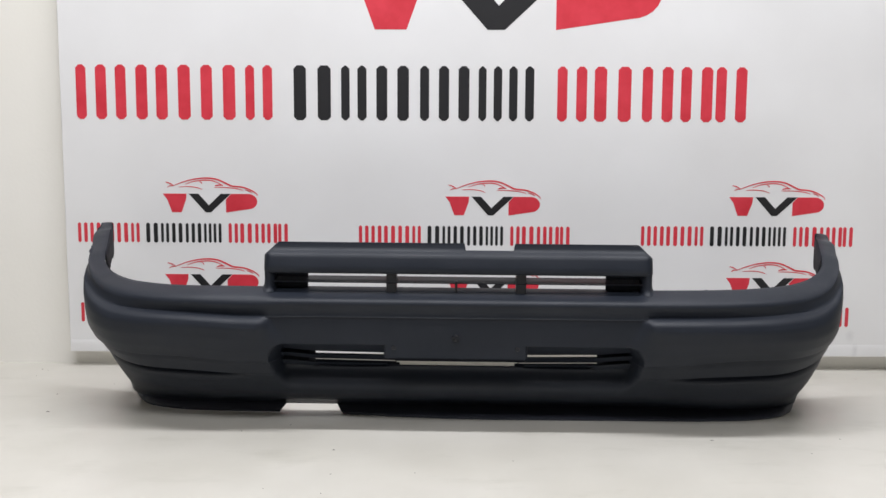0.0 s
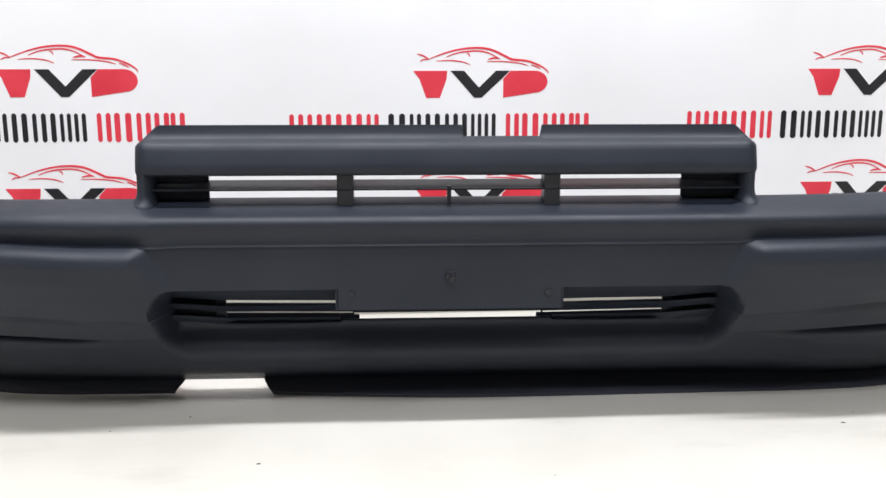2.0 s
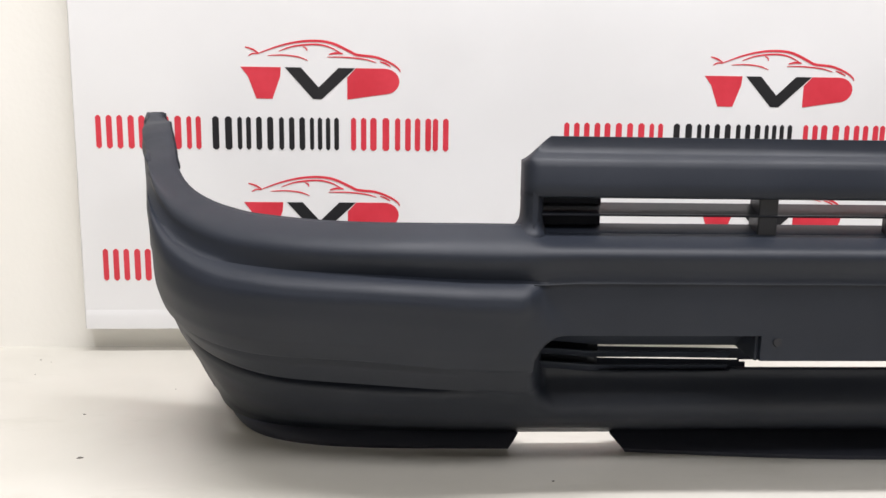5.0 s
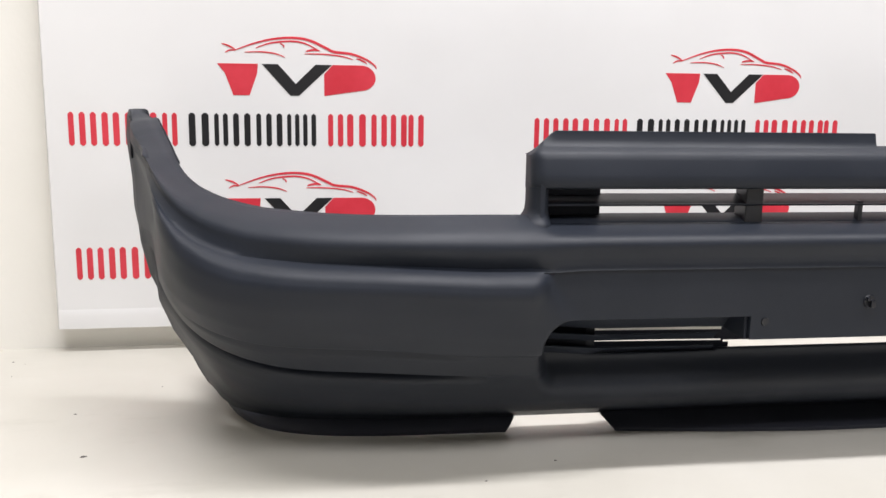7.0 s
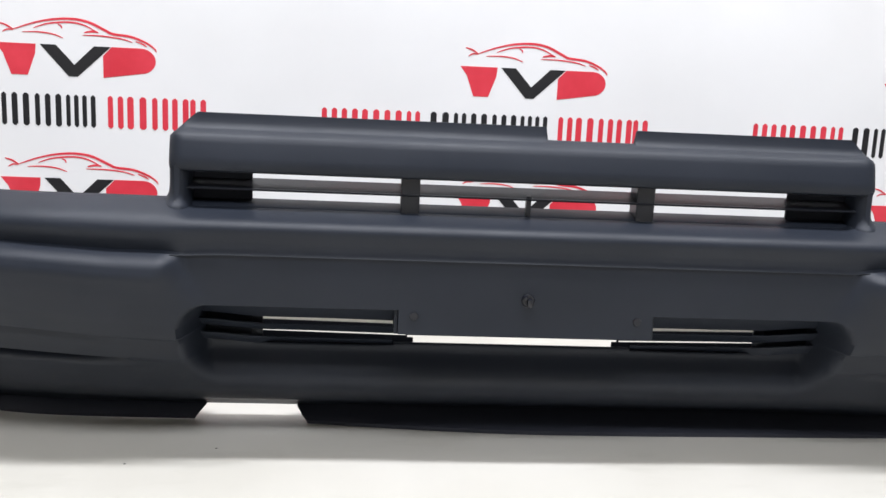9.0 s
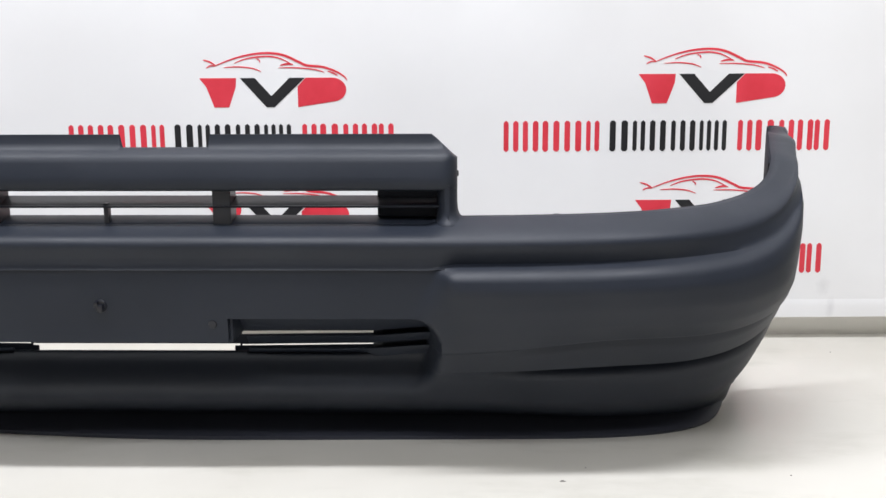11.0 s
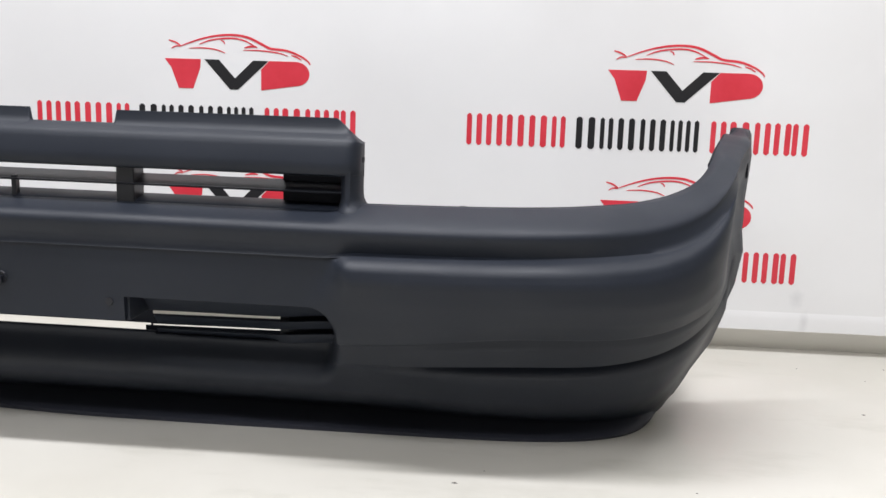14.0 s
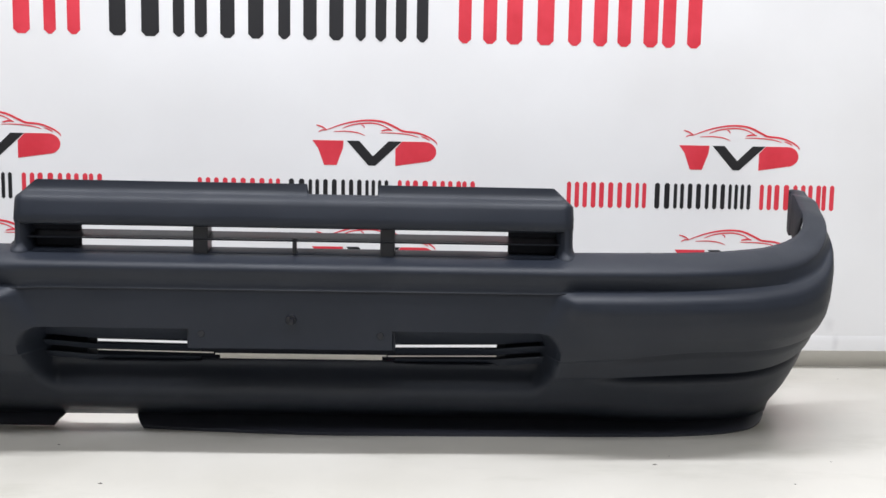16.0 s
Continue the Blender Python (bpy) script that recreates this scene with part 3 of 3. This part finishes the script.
for side in (-1, 1):
    part("grille_pillar", pillar(side), PLASTIC, bumper, smooth=50)
    bm = box(min(side * 0.283, side * 0.352), max(side * 0.283, side * 0.352), 1.833, 1.837, 0.262, 0.304, 0.0008)
    part("blanking_panel", bm, SHADED_PLASTIC, bumper, "black blanking panel, recess shade put into its colour")
    bm = box(side * 0.122 - 0.0096, side * 0.122 + 0.0096, 1.812, 1.838, 0.262, 0.304, 0.0015)
    part("grille_divider", bm, PLASTIC_DARK, bumper)
part("grille_slat", slat(-0.349, 0.349, 1.8105, 1.836, 0.2836, 0.0020, 0.0084), PLASTIC_DARK, bumper, "thin black horizontal slat")
part("support_pin", box(-0.0025, 0.0025, 1.814, 1.822, 0.266, 0.287, 0.0006), PLASTIC_DARK, bumper)

# lower intake: a slotted plate at the back, and three leaning louvres either side of the plate pad that run out into the round ends
SLOT_X = (-0.305, -0.2845, -0.2825, -0.1185, -0.1165, -0.1100, 0.1150, 0.1210, 0.1230, 0.2805, 0.2825, 0.305)
SLOT_Z = (0.1000, 0.1010, 0.1150, 0.1167, 0.1187, 0.1194, 0.1207, 0.1300, 0.1315, 0.1341, 0.1353, 0.1740)


def slot_plate():
    """The flat plate behind the intake with two slots a side and one under the pad, their corners cut."""
    bm = bmesh.new()

    def keep(i, j):
        x, z = (SLOT_X[j] + SLOT_X[j + 1]) / 2, (SLOT_Z[i] + SLOT_Z[i + 1]) / 2
        if -0.1165 < x < 0.1210:
            return not (0.1010 < z < 0.1194) or ((x < -0.11 or x > 0.115) and z < 0.1167)
        if -0.2825 < x < -0.1185:
            return not (0.1187 < z < 0.1207 or 0.1315 < z < 0.1353)
        if 0.1230 < x < 0.2805:
            return not (0.1167 < z < 0.1187 or 0.1300 < z < 0.1341)
        return True

    grid_into(bm, [[(x, 1.872 + 0.015 * x * x, z + 0.03 * x * x) for x in SLOT_X] for z in SLOT_Z], keep)
    return bm


plate = part("slotted_plate", slot_plate(), SHADED_PLASTIC, bumper, "slotted plate at the back of the intake, coloured dark for shade")
sol = plate.modifiers.new("thickness", "SOLIDIFY")
sol.thickness, sol.offset = 0.002, 0.0
for side in (-1, 1):
    for top, foot, y0, y1, out in ((0.1685, 0.1440, 1.814, 1.838, 0.0), (0.1352, 0.1232, 1.850, 1.862, 0.018), (0.1186, 0.1065, 1.858, 1.866, 0.019)):
        a, b = side * 0.1335, side * 0.352
        part("intake_slat", blade(min(a, b), max(a, b), y0, top, y1, foot + 0.0018 * (side < 0), out), PLASTIC, bumper, smooth=40)
    a, b = side * 0.2845, side * 0.354
    part("blanking_panel", box(min(a, b), max(a, b), 1.852, 1.856, 0.1225, 0.172, 0.0008), SHADED_PLASTIC, bumper, "black blanking panel, recess shade put into its colour")
    a, b = side * 0.1310, side * 0.1345
    part("pad_cheek", box(min(a, b), max(a, b), 1.7890, 1.848, 0.1445, 0.1700, 0.0008), PLASTIC, bumper)
# plate pad: dark discs painting the shade of moulded screw dimples, and a plastic fixing clip
for x, z, r, nm in ((-0.115, 0.165, 0.005, "dimple_shade_disc"), (0.115, 0.165, 0.005, "dimple_shade_disc"), (0.0, 0.185, 0.0075, "fixing_clip")):
    bm = bmesh.new()
    bmesh.ops.create_cone(bm, cap_ends=True, segments=20, radius1=r, radius2=r * 0.8, depth=0.003, matrix=pose(x, 1.7822 + 0.0018 * (z < 0.17), z, 90))
    if nm == "fixing_clip":
        box_into(bm, x - 0.001, x + 0.004, 1.776, 1.783, z - 0.006, z + 0.002, 0.0008)
        box_into(bm, x - 0.005, x - 0.001, 1.777, 1.783, z + 0.001, z + 0.005, 0.0008)
    part(nm, bm, PLASTIC_DARK, bumper, "black plastic fixing clip" if nm == "fixing_clip" else "", smooth=40)

# the inner flange that turns down behind each rising wing, coloured dark for its shade
for side in (-1, 1):
    rows = [[], [], []]
    for s in [1.8 + 0.05 * k for k in range(25)]:
        x, y, z = front_point(eased(0.274), s)
        z += lift(side, x, 0.274, y)
        for row, drop in zip(rows, (0.0005, 0.030, 0.064)):
            row.append((skew(side, x - 0.001, 0.274), y, z - drop * smooth(1.78, 1.98, s) - 0.0006))
    flange = part("wing_flange", grid_into(bmesh.new(), rows), SHADED_PLASTIC, bumper, smooth=60)
    sol = flange.modifiers.new("thickness", "SOLIDIFY")
    sol.thickness, sol.offset = 0.003, 0.0

# a dark solid blob for the shaded hollow of the mounting pocket near each wing's rear tip
for side in (-1, 1):
    x, y, z = on_row(row_at(0.2140), 2.88)
    bm = bmesh.new()
    bmesh.ops.create_uvsphere(bm, u_segments=16, v_segments=10, radius=1.0, matrix=Matrix.LocRotScale((skew(side, x - 0.0015), y, z + lift(side, x, 0.2140, y)), Euler((radians(-25), 0, 0)), (0.0030, 0.008, 0.016)))
    part("pocket_shade_blob", bm, PLASTIC_DARK, bumper, smooth=60)

# small nubs on the moulding
part("locating_nub", box(0.468, 0.475, 1.818, 1.828, 0.268, 0.2745, 0.001), PLASTIC_DARK, bumper)
part("locating_nub", box(0.3655, 0.3690, 1.824, 1.831, 0.314, 0.320, 0.001), PLASTIC_DARK, bumper)

# ---- specks and scuffs on the floor ----
random.seed(5)
bm = bmesh.new()
SPOTS = [(-0.826, 1.914, 0.0028), (0.476, 1.762, 0.0022), (-0.217, 1.692, 0.0022)]
SPOTS += [(random.uniform(-1.1, 1.1), random.uniform(1.35, 2.28), random.uniform(0.0006, 0.0016)) for _ in range(46)]
for x, y, r in SPOTS:
    if y > 1.86 and abs(x) < 0.75:
        continue
    n = random.randint(5, 8)
    turn = random.uniform(0, 6.28)
    ring = []
    for k in range(n):
        a = turn + 6.283 * k / n
        q = r * random.uniform(0.6, 1.3)
        ring.append((x + q * math.cos(a) * 1.6, y + q * math.sin(a), 0.0))
    base = [bm.verts.new(p) for p in ring]
    tip = bm.verts.new((x, y, 0.4 * r + 0.0004))
    for k in range(n):
        bm.faces.new((base[k], base[(k + 1) % n], tip))
    bm.faces.new(base[::-1])
tagged(part("dirt_specks", bm, SPECK), "scattered tiny dark dirt specks lying on the white floor", "dirt", kind="stuff")
